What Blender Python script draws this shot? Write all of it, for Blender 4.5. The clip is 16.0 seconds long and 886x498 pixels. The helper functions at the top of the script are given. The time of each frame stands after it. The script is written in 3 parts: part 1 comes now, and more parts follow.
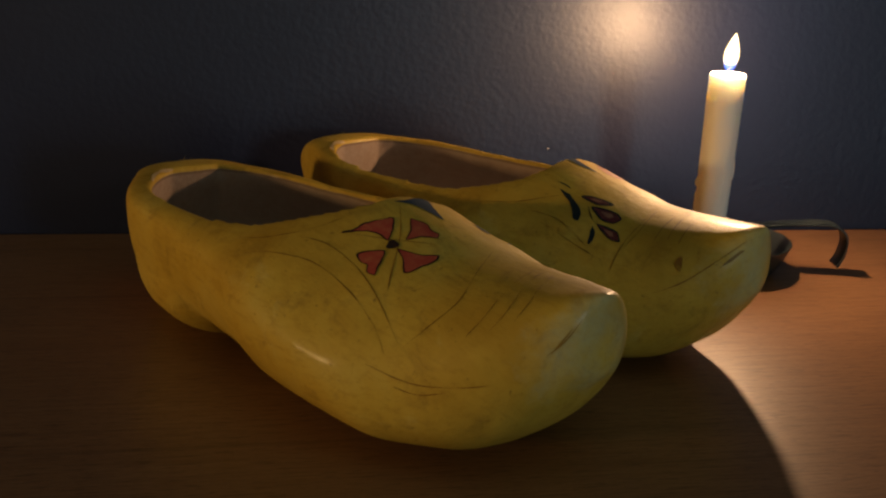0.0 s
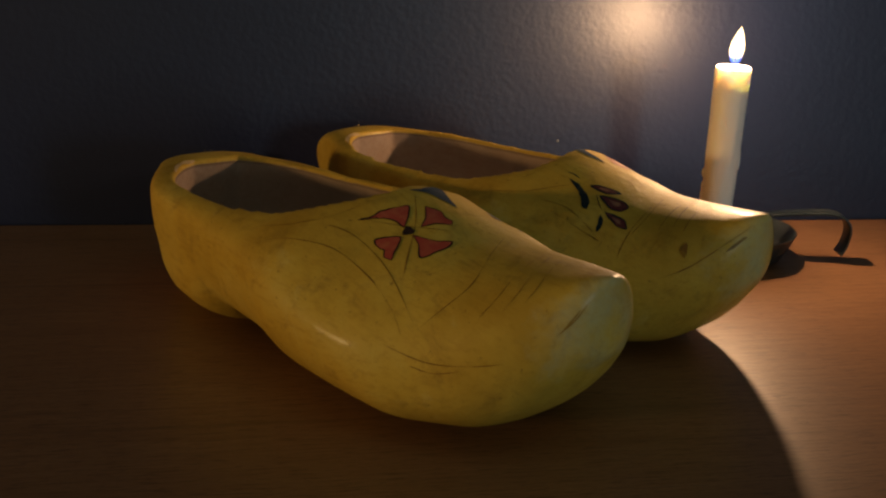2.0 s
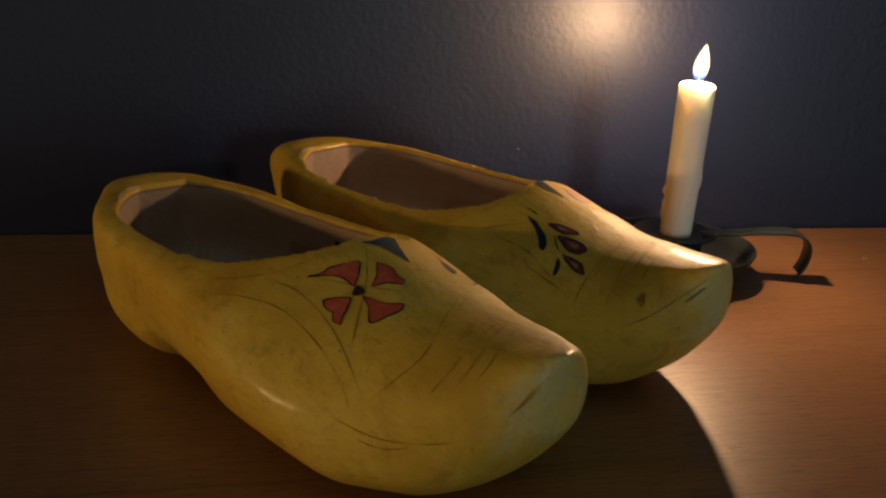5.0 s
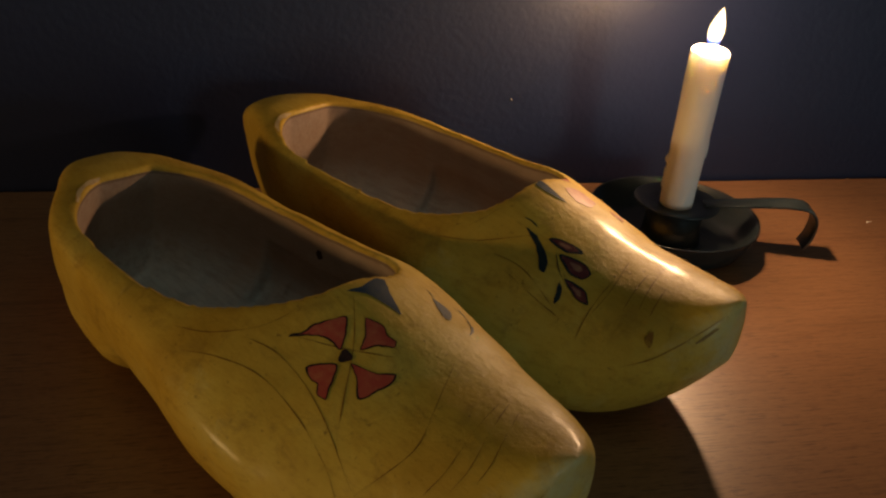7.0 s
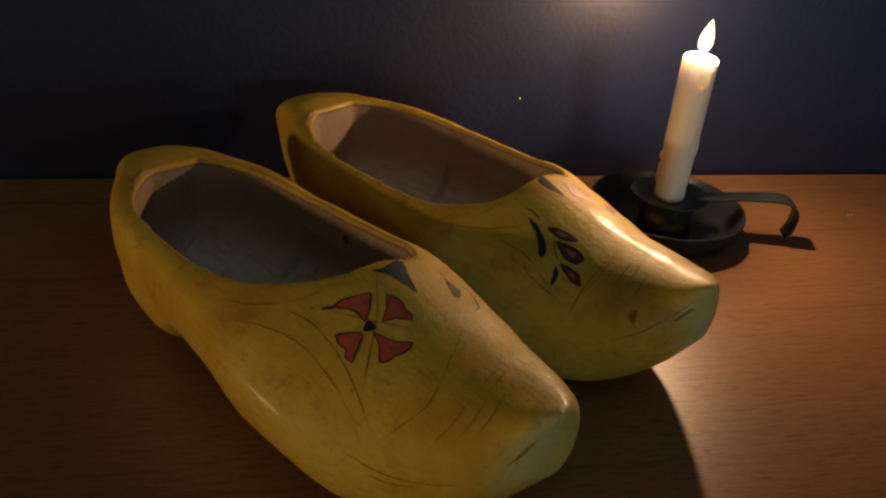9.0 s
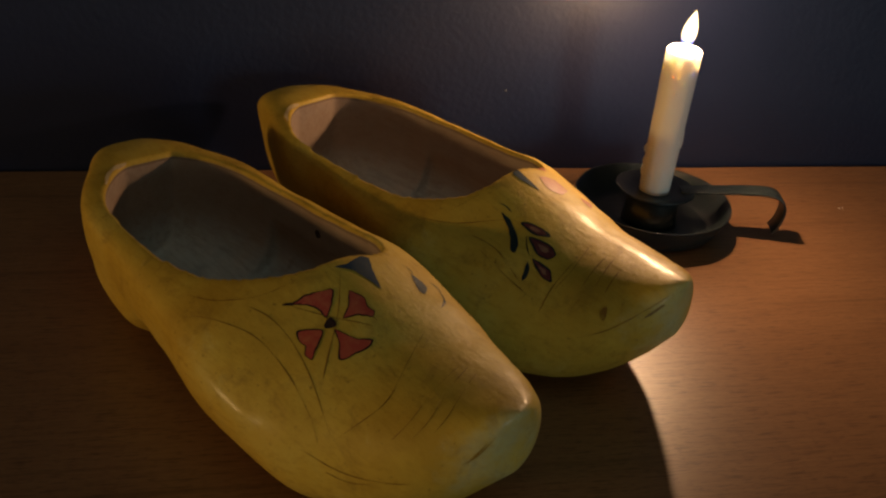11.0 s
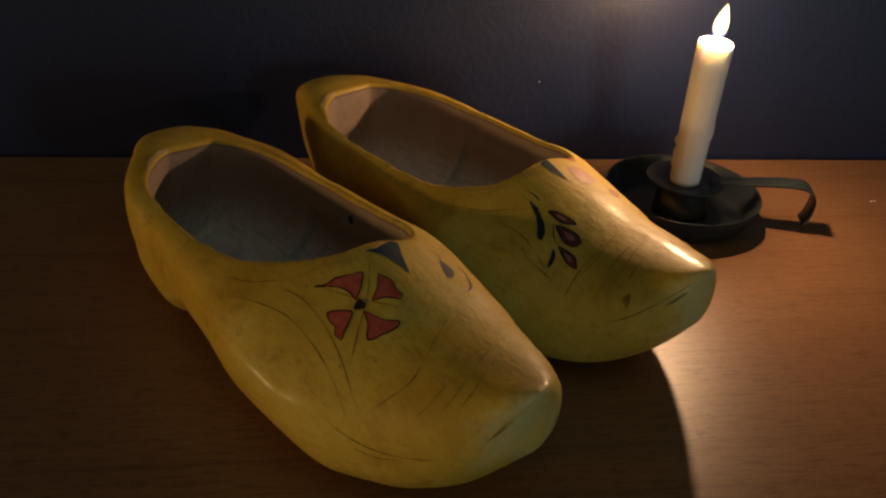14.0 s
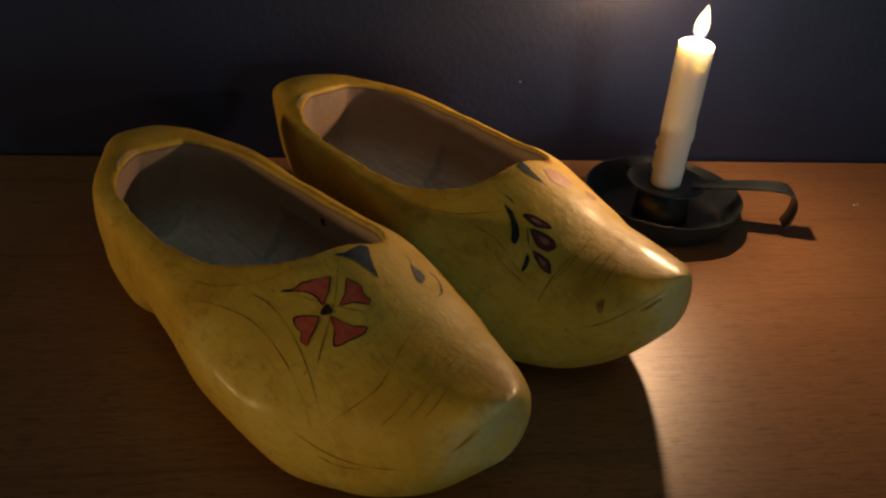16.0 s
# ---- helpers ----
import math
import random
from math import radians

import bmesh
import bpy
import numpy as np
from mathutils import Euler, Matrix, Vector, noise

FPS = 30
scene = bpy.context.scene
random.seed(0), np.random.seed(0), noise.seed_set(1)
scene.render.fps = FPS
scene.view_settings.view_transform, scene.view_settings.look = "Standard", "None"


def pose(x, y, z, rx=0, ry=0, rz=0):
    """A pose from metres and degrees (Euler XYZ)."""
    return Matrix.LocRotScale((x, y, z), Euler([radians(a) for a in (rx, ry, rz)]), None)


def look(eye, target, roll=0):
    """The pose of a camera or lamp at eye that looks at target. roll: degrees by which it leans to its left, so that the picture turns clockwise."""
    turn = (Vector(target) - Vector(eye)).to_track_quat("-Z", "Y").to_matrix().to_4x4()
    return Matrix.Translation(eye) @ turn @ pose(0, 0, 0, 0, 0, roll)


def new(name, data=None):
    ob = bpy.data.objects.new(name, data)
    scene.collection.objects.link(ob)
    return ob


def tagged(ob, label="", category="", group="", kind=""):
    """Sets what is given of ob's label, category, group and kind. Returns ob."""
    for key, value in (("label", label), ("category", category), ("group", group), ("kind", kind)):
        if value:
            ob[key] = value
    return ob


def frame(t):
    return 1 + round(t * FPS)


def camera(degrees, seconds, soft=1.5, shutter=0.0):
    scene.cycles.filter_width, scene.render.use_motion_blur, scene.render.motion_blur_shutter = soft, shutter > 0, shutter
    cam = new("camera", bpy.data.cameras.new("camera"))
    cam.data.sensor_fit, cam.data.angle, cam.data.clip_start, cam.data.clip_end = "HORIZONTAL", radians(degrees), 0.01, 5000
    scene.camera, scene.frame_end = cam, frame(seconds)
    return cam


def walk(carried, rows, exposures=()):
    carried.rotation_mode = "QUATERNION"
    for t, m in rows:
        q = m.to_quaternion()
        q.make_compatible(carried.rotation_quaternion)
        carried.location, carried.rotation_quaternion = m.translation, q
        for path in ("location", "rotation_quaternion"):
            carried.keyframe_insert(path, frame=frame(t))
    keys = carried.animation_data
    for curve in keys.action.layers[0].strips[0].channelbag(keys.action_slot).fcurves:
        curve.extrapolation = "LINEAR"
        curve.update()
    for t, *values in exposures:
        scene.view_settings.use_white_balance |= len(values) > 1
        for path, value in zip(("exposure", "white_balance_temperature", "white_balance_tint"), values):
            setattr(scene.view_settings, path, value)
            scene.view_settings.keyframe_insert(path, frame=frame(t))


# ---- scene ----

from mathutils.bvhtree import BVHTree

# camera and its way, in metres; the candle stands near the origin, the desk top is z = 0
PATH = [
    (0.0, (-0.2587, -0.5363, 0.1654), (-0.1790, -0.1596, 0.0571), 2.76),
    (0.5, (-0.2595, -0.5389, 0.1651), (-0.1808, -0.1621, 0.0565), 2.57),
    (1.0, (-0.2611, -0.5424, 0.1652), (-0.1835, -0.1656, 0.0558), 2.54),
    (1.5, (-0.2613, -0.5478, 0.1667), (-0.1851, -0.1709, 0.0565), 2.57),
    (2.0, (-0.2629, -0.5516, 0.1665), (-0.1872, -0.1746, 0.0562), 2.48),
    (2.5, (-0.2642, -0.5541, 0.1671), (-0.1896, -0.1770, 0.0564), 2.47),
    (3.0, (-0.2656, -0.5575, 0.1685), (-0.1931, -0.1803, 0.0570), 2.45),
    (3.5, (-0.2674, -0.5622, 0.1726), (-0.1946, -0.1844, 0.0633), 2.62),
    (4.0, (-0.2665, -0.5490, 0.1778), (-0.1906, -0.1708, 0.0718), 3.04),
    (4.5, (-0.2574, -0.5323, 0.1874), (-0.1758, -0.1572, 0.0751), 3.27),
    (5.0, (-0.2560, -0.5287, 0.2016), (-0.1669, -0.1609, 0.0721), 3.78),
    (5.2, (-0.2542, -0.5237, 0.2096), (-0.1610, -0.1592, 0.0738), 3.97),
    (7.3, (-0.2548, -0.4625, 0.2572), (-0.1558, -0.1236, 0.0690), 6.01),
    (7.5, (-0.2575, -0.4666, 0.2587), (-0.1584, -0.1271, 0.0717), 5.99),
    (8.0, (-0.2625, -0.4866, 0.2684), (-0.1650, -0.1478, 0.0795), 6.23),
    (8.5, (-0.2658, -0.5100, 0.2816), (-0.1694, -0.1713, 0.0919), 6.24),
    (9.0, (-0.2666, -0.5129, 0.2824), (-0.1739, -0.1748, 0.0899), 6.26),
    (9.2, (-0.2677, -0.5112, 0.2804), (-0.1764, -0.1735, 0.0865), 6.33),
    (11.3, (-0.2444, -0.5130, 0.2870), (-0.1602, -0.1752, 0.0900), 5.67),
    (11.5, (-0.2457, -0.5176, 0.2891), (-0.1633, -0.1790, 0.0927), 5.51),
    (12.0, (-0.2440, -0.5246, 0.2890), (-0.1675, -0.1846, 0.0926), 5.14),
    (12.5, (-0.2430, -0.5233, 0.2887), (-0.1692, -0.1835, 0.0910), 5.04),
    (13.0, (-0.2403, -0.5205, 0.2868), (-0.1691, -0.1810, 0.0877), 4.97),
    (13.5, (-0.2404, -0.5234, 0.2881), (-0.1701, -0.1840, 0.0884), 5.03),
    (14.0, (-0.2426, -0.5255, 0.2896), (-0.1723, -0.1869, 0.0886), 5.30),
    (14.5, (-0.2444, -0.5262, 0.2905), (-0.1745, -0.1879, 0.0888), 5.41),
    (15.0, (-0.2446, -0.5258, 0.2910), (-0.1748, -0.1881, 0.0883), 5.62),
    (15.5, (-0.2391, -0.5227, 0.2904), (-0.1683, -0.1855, 0.0871), 5.73),
    (16.0, (-0.2322, -0.5194, 0.2893), (-0.1595, -0.1818, 0.0875), 5.82),
]

cam = camera(46.0, 16.0, soft=2.3)
walk(cam, [(t, look(eye, target, roll)) for t, eye, target, roll in PATH],
     exposures=((0.0, 0.15), (4.8, 0.15), (7.4, -0.04), (16.0, -0.04)))

WALL_Y = 0.0807

# ---------------------------------------------------------------- light
world = bpy.data.worlds.new("dark_evening")
world.use_nodes = True
world.node_tree.nodes["Background"].inputs[0].default_value = (0.4, 0.5, 0.8, 1)
world.node_tree.nodes["Background"].inputs[1].default_value = 0.02
scene.world = world


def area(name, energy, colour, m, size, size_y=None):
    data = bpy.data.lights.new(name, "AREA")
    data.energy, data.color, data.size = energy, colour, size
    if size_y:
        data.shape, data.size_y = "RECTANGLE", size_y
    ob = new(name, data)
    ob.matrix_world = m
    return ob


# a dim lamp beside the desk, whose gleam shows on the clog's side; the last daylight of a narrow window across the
# room, which throws the candle's shadow on the wall; an unseen warm glow at the back, and an overhead fill added
area("side_lamp_light", 5.4, (1.0, 0.63, 0.26), look((-1.68, -0.58, 0.16), (-0.2, -0.15, 0.05)), 0.09)
area("window_light", 10.5, (0.68, 0.90, 0.94), look((1.08, -3.0, 0.22), (0.0, 0.0, 0.05)), 0.30, 0.75)
# assumed warm source out of view, for the brownish sheen on the wall's left
area("warm_glow_light", 2.6, (1.0, 0.82, 0.52), look((-0.85, -3.05, -0.05), (-0.85, 0.0, -0.05)), 0.9, 1.0)
# added fill with no known lamp there; brightens the clogs' hollows from above
area("overhead_fill_light", 1.8, (0.72, 0.98, 0.90), look((-0.05, -0.7, 1.68), (-0.1, -0.2, 0.0)), 1.4)
candle_light = bpy.data.lights.new("candle_light", "POINT")
candle_light.energy, candle_light.color, candle_light.shadow_soft_size = 1.35, (1.0, 0.60, 0.32), 0.0055
new("candle_light", candle_light).location = (0.0116, -0.0046, 0.1260)

# ---------------------------------------------------------------- materials
def material(name):
    m = bpy.data.materials.new(name)
    m.use_nodes = True
    nt = m.node_tree
    return m, nt, nt.nodes["Principled BSDF"]


def simple(name, colour, rough=0.5, metal=0.0):
    m, nt, b = material(name)
    b.inputs["Base Color"].default_value = (*colour, 1)
    b.inputs["Roughness"].default_value = rough
    b.inputs["Metallic"].default_value = metal
    return m


def coords(nt, scale=(1, 1, 1)):
    c = nt.nodes.new("ShaderNodeTexCoord")
    mp = nt.nodes.new("ShaderNodeMapping")
    mp.inputs["Scale"].default_value = scale
    nt.links.new(c.outputs["Object"], mp.inputs["Vector"])
    return mp.outputs["Vector"]


def noise_tex(nt, vec, scale, detail=4.0, rough=0.55, warp=0.0):
    n = nt.nodes.new("ShaderNodeTexNoise")
    n.inputs["Scale"].default_value, n.inputs["Detail"].default_value = scale, detail
    n.inputs["Roughness"].default_value, n.inputs["Distortion"].default_value = rough, warp
    nt.links.new(vec, n.inputs["Vector"])
    return n.outputs["Fac"]


def ramp(nt, fac, stops):
    r = nt.nodes.new("ShaderNodeValToRGB")
    el = r.color_ramp.elements
    while len(el) < len(stops):
        el.new(0.5)
    for e, (at, colour) in zip(el, stops):
        e.position, e.color = at, (*colour, 1)
    nt.links.new(fac, r.inputs["Fac"])
    return r.outputs["Color"]


def blend(nt, a, b, fac, mode="MIX"):
    m = nt.nodes.new("ShaderNodeMix")
    m.data_type, m.blend_type = "RGBA", mode
    for socket, value in ((m.inputs[0], fac), (m.inputs[6], a), (m.inputs[7], b)):
        if isinstance(value, (int, float)):
            socket.default_value = value
        elif isinstance(value, tuple):
            socket.default_value = (*value, 1)
        else:
            nt.links.new(value, socket)
    return m.outputs[2]


def bump(nt, b, fac, strength, distance, below=None):
    n = nt.nodes.new("ShaderNodeBump")
    n.inputs["Strength"].default_value, n.inputs["Distance"].default_value = strength, distance
    nt.links.new(fac, n.inputs["Height"])
    if below:
        nt.links.new(below, n.inputs["Normal"])
    nt.links.new(n.outputs["Normal"], b.inputs["Normal"])
    return n.outputs["Normal"]


def grey(v):
    return (v, v, v)


def clog_wood():
    """Old yellow paint under varnish, scuffed and dirty in patches; bare greyed wood where it is hollowed out."""
    m, nt, b = material("clog_wood")
    vec = coords(nt)
    wide = noise_tex(nt, vec, 20, 5, 0.62)
    colour = ramp(nt, wide, ((0.30, (0.43, 0.258, 0.030)), (0.50, (0.55, 0.355, 0.048)), (0.70, (0.58, 0.415, 0.082))))
    grain = noise_tex(nt, coords(nt, (0.3, 1.6, 1.6)), 260, 5, 0.7)
    colour = blend(nt, colour, (0.33, 0.18, 0.015), ramp(nt, grain, ((0.50, grey(0)), (0.80, grey(0.60)))))
    dirt = noise_tex(nt, vec, 70, 9, 0.75, 0.6)
    colour = blend(nt, colour, (0.17, 0.09, 0.02), ramp(nt, dirt, ((0.53, grey(0)), (0.75, grey(0.60)))))
    rub = noise_tex(nt, vec, 34, 7, 0.7, 0.8)
    colour = blend(nt, colour, (0.60, 0.47, 0.16), ramp(nt, rub, ((0.60, grey(0)), (0.76, grey(0.55)))))
    speck = noise_tex(nt, vec, 420, 4, 0.6)
    colour = blend(nt, colour, (0.12, 0.06, 0.015), ramp(nt, speck, ((0.64, grey(0)), (0.75, grey(0.6)))))
    along = nt.nodes.new("ShaderNodeSeparateXYZ")
    nt.links.new(vec, along.inputs[0])
    # paler toe tip: worn paint, with the window's bluish sheen mixed into its colour
    toe = nt.nodes.new("ShaderNodeMath")
    toe.operation, toe.inputs[1].default_value = "MULTIPLY_ADD", 0.045
    nt.links.new(noise_tex(nt, vec, 55, 6, 0.7), toe.inputs[0])
    nt.links.new(along.outputs["X"], toe.inputs[2])
    colour = blend(nt, colour, (0.42, 0.45, 0.30), ramp(nt, toe.outputs[0], ((0.306, grey(0)), (0.322, grey(0.55)))))
    patchy = noise_tex(nt, vec, 38, 7, 0.68)
    bare = ramp(nt, patchy, ((0.30, (0.33, 0.345, 0.33)), (0.52, (0.50, 0.49, 0.45)), (0.75, (0.62, 0.56, 0.48))))
    fibre = noise_tex(nt, coords(nt, (0.22, 1.5, 1.5)), 200, 6, 0.72)
    bare = blend(nt, bare, (0.24, 0.17, 0.135), ramp(nt, fibre, ((0.44, grey(0)), (0.75, grey(0.6)))))
    # inner sides browner than the floor: warm and cool light put into the colour
    side_shade = nt.nodes.new("ShaderNodeMath")
    side_shade.operation, side_shade.inputs[1].default_value = "MULTIPLY_ADD", 0.016
    nt.links.new(patchy, side_shade.inputs[0])
    nt.links.new(along.outputs["Z"], side_shade.inputs[2])
    bare = blend(nt, bare, (0.27, 0.155, 0.085), ramp(nt, side_shade.outputs[0], ((0.026, grey(0)), (0.044, grey(0.72)))))
    hollow = nt.nodes.new("ShaderNodeAttribute")
    hollow.attribute_name = "hollow"
    rag = nt.nodes.new("ShaderNodeMath")
    rag.operation, rag.inputs[1].default_value = "MULTIPLY_ADD", 0.22
    nt.links.new(noise_tex(nt, vec, 180, 5, 0.7), rag.inputs[0])
    nt.links.new(hollow.outputs["Fac"], rag.inputs[2])
    edge = ramp(nt, rag.outputs[0], ((0.45, grey(0)), (0.56, grey(1))))
    lip = ramp(nt, rag.outputs[0], ((0.52, grey(0)), (0.60, grey(0.7)), (0.78, grey(0.6)), (1.0, grey(0))))
    bare = blend(nt, bare, (0.15, 0.085, 0.045), lip)
    nt.links.new(blend(nt, colour, bare, edge), b.inputs["Base Color"])
    gloss = ramp(nt, dirt, ((0.3, grey(0.42)), (0.75, grey(0.62))))
    nt.links.new(blend(nt, gloss, grey(0.85), edge), b.inputs["Roughness"])
    coat = ramp(nt, edge, ((0.0, grey(0.09)), (1.0, grey(0.0))))
    nt.links.new(coat, b.inputs["Coat Weight"])
    b.inputs["Coat Roughness"].default_value = 0.20
    b.inputs["Specular IOR Level"].default_value = 0.13
    n1 = bump(nt, b, noise_tex(nt, vec, 150, 6, 0.70), 0.55, 0.0009)
    n2 = bump(nt, b, noise_tex(nt, coords(nt, (0.6, 1.2, 1.2)), 420, 4, 0.6), 0.34, 0.0005, n1)
    bump(nt, b, grain, 0.26, 0.0004, n2)
    return m


def wall_paint():
    """Dark blue satin paint with the orange peel of a roller."""
    m, nt, b = material("wall_paint")
    vec = coords(nt)
    a = noise_tex(nt, vec, 3.0, 4)
    nt.links.new(ramp(nt, a, ((0.35, (0.0054, 0.0086, 0.030)), (0.7, (0.0075, 0.0120, 0.041)))), b.inputs["Base Color"])
    nt.links.new(ramp(nt, noise_tex(nt, vec, 25, 5), ((0.3, grey(0.43)), (0.7, grey(0.48)))), b.inputs["Roughness"])
    b.inputs["Specular IOR Level"].default_value = 0.44
    peel = noise_tex(nt, vec, 250, 3, 0.5)
    n1 = bump(nt, b, peel, 0.24, 0.0011)
    bump(nt, b, noise_tex(nt, vec, 120, 3, 0.5), 0.09, 0.0014, n1)
    return m


def desk_wood():
    """Brown wood-grain laminate, the grain along the desk: fine pores, dashes and a few long dark lines."""
    m, nt, b = material("desk_wood")
    wide = noise_tex(nt, coords(nt, (0.9, 9, 1)), 6, 4, 0.6, 0.4)
    fine = noise_tex(nt, coords(nt, (0.06, 2.0, 1)), 330, 6, 0.75, 0.15)
    dash = noise_tex(nt, coords(nt, (0.14, 2.6, 1)), 480, 3, 0.6)
    pore = noise_tex(nt, coords(nt, (0.35, 3.0, 1)), 620, 2, 0.6)
    band = noise_tex(nt, coords(nt, (0.03, 1, 1)), 55, 4, 0.6)
    long = noise_tex(nt, coords(nt, (0.008, 1, 1)), 150, 3, 0.5, 0.1)
    colour = ramp(nt, wide, ((0.3, (0.222, 0.112, 0.050)), (0.7, (0.270, 0.139, 0.064))))
    colour = blend(nt, colour, (0.19, 0.085, 0.036), ramp(nt, fine, ((0.45, grey(0)), (0.66, grey(0.75)))))
    colour = blend(nt, colour, (0.20, 0.095, 0.042), ramp(nt, band, ((0.52, grey(0)), (0.66, grey(0.45)))))
    colour = blend(nt, colour, (0.10, 0.043, 0.019), ramp(nt, dash, ((0.56, grey(0)), (0.63, grey(0.9)))))
    colour = blend(nt, colour, (0.12, 0.052, 0.024), ramp(nt, pore, ((0.57, grey(0)), (0.65, grey(0.8)))))
    colour = blend(nt, colour, (0.09, 0.040, 0.018), ramp(nt, long, ((0.60, grey(0)), (0.68, grey(0.38)))))
    nt.links.new(colour, b.inputs["Base Color"])
    nt.links.new(ramp(nt, fine, ((0.3, grey(0.34)), (0.7, grey(0.47)))), b.inputs["Roughness"])
    b.inputs["Specular IOR Level"].default_value = 0.60
    bump(nt, b, dash, 0.20, 0.0003)
    return m


def wax():
    m, nt, b = material("wax")
    vec = coords(nt)
    a = noise_tex(nt, vec, 60, 4)
    nt.links.new(ramp(nt, a, ((0.3, (0.88, 0.85, 0.78)), (0.7, (0.92, 0.89, 0.83)))), b.inputs["Base Color"])
    b.inputs["Roughness"].default_value = 0.42
    b.inputs["Subsurface Weight"].default_value = 0.09
    b.inputs["Subsurface Radius"].default_value = (1.0, 0.78, 0.56)
    b.inputs["Subsurface Scale"].default_value = 0.022
    bump(nt, b, noise_tex(nt, vec, 90, 3), 0.2, 0.0008)
    return m


def iron():
    m, nt, b = material("black_iron")
    vec = coords(nt)
    a = noise_tex(nt, vec, 55, 6, 0.7)
    nt.links.new(ramp(nt, a, ((0.35, (0.012, 0.018, 0.021)), (0.6, (0.020, 0.028, 0.031)), (0.8, (0.045, 0.040, 0.034)))), b.inputs["Base Color"])
    nt.links.new(ramp(nt, a, ((0.3, grey(0.27)), (0.7, grey(0.42)))), b.inputs["Roughness"])
    bump(nt, b, noise_tex(nt, vec, 140, 4), 0.25, 0.0008)
    return m


def flame_glow(name, body, strength, root):
    """Glowing gas that light passes through: blue at the root, then yellow."""
    m, nt, b = material(name)
    nt.nodes.remove(b)
    c = nt.nodes.new("ShaderNodeTexCoord")
    s = nt.nodes.new("ShaderNodeSeparateXYZ")
    nt.links.new(c.outputs["Generated"], s.inputs[0])
    e, clear, both = (nt.nodes.new("ShaderNode" + k) for k in ("Emission", "BsdfTransparent", "AddShader"))
    e.inputs["Strength"].default_value = strength
    nt.links.new(ramp(nt, s.outputs["Z"], ((0.0, root), (0.16, root), (0.36, body), (1.0, body))), e.inputs["Color"])
    nt.links.new(e.outputs[0], both.inputs[0])
    nt.links.new(clear.outputs[0], both.inputs[1])
    nt.links.new(both.outputs[0], nt.nodes["Material Output"].inputs["Surface"])
    return m


def faded(name, colour, worn, rough=0.45):
    """Hand-laid paint that lets the ground show through in streaks."""
    m, nt, b = material(name)
    f = noise_tex(nt, coords(nt), 260, 5, 0.7)
    nt.links.new(ramp(nt, f, ((0.42, colour), (0.80, worn))), b.inputs["Base Color"])
    b.inputs["Roughness"].default_value = rough
    b.inputs["Specular IOR Level"].default_value = 0.16
    bump(nt, b, f, 0.2, 0.0004)
    return m


M_CLOG, M_WALL, M_DESK = clog_wood(), wall_paint(), desk_wood()
M_WAX, M_IRON = wax(), iron()
M_FLAME = flame_glow("flame_glow", (1.0, 0.70, 0.32), 1.5, (0.04, 0.08, 0.35))
M_CORE = flame_glow("flame_core_glow", (1.0, 0.88, 0.62), 3.0, (0.03, 0.06, 0.30))
M_ROOM = faded("room_paint", (0.30, 0.28, 0.25), (0.34, 0.32, 0.28), 0.8)
M_RED = faded("red_paint", (0.38, 0.062, 0.040), (0.46, 0.15, 0.07))
M_DARK = faded("dark_line_paint", (0.022, 0.014, 0.014), (0.07, 0.03, 0.02))
M_BLUE = faded("blue_grey_paint", (0.020, 0.040, 0.070), (0.055, 0.065, 0.060))
M_NAVY = faded("blue_black_paint", (0.012, 0.020, 0.026), (0.03, 0.035, 0.03))
M_PLUM = faded("plum_paint", (0.11, 0.025, 0.028), (0.22, 0.07, 0.05))
M_PINK = faded("faded_red_paint", (0.37, 0.115, 0.055), (0.47, 0.25, 0.075))
M_HEART = faded("rose_paint", (0.26, 0.105, 0.075), (0.36, 0.20, 0.09))
M_KNOT = faded("dark_knot", (0.035, 0.018, 0.010), (0.09, 0.05, 0.03), 0.7)
M_SCUFF = faded("scuffed_paint", (0.19, 0.11, 0.035), (0.42, 0.28, 0.06), 0.6)
M_GROOVE = faded("brown_line_paint", (0.20, 0.092, 0.016), (0.40, 0.24, 0.025))
M_PALE = faded("splintered_wood", (0.55, 0.40, 0.20), (0.42, 0.27, 0.12), 0.7)
M_WICK = simple("burnt_wick", (0.01, 0.008, 0.006), 0.9)


# ---------------------------------------------------------------- helpers
def part(name, bm, mat, parent=None, label="", smooth=True):
    me = bpy.data.meshes.new(name)
    bm.normal_update()
    bm.to_mesh(me)
    bm.free()
    if mat:
        me.materials.append(mat)
    for p in me.polygons:
        p.use_smooth = smooth
    ob = new(name, me)
    if parent:
        ob.parent = parent
    if label:
        ob["label"] = label
    return ob


def empty(name, m):
    ob = new(name)
    ob.empty_display_size = 0.01
    ob.matrix_world = m
    return ob


def box(bm, x0, y0, z0, x1, y1, z1):
    r = bmesh.ops.create_cube(bm, size=1.0)
    for v in r["verts"]:
        v.co = Vector(((x0 + x1) / 2 + v.co.x * (x1 - x0), (y0 + y1) / 2 + v.co.y * (y1 - y0), (z0 + z1) / 2 + v.co.z * (z1 - z0)))
    return r["verts"]


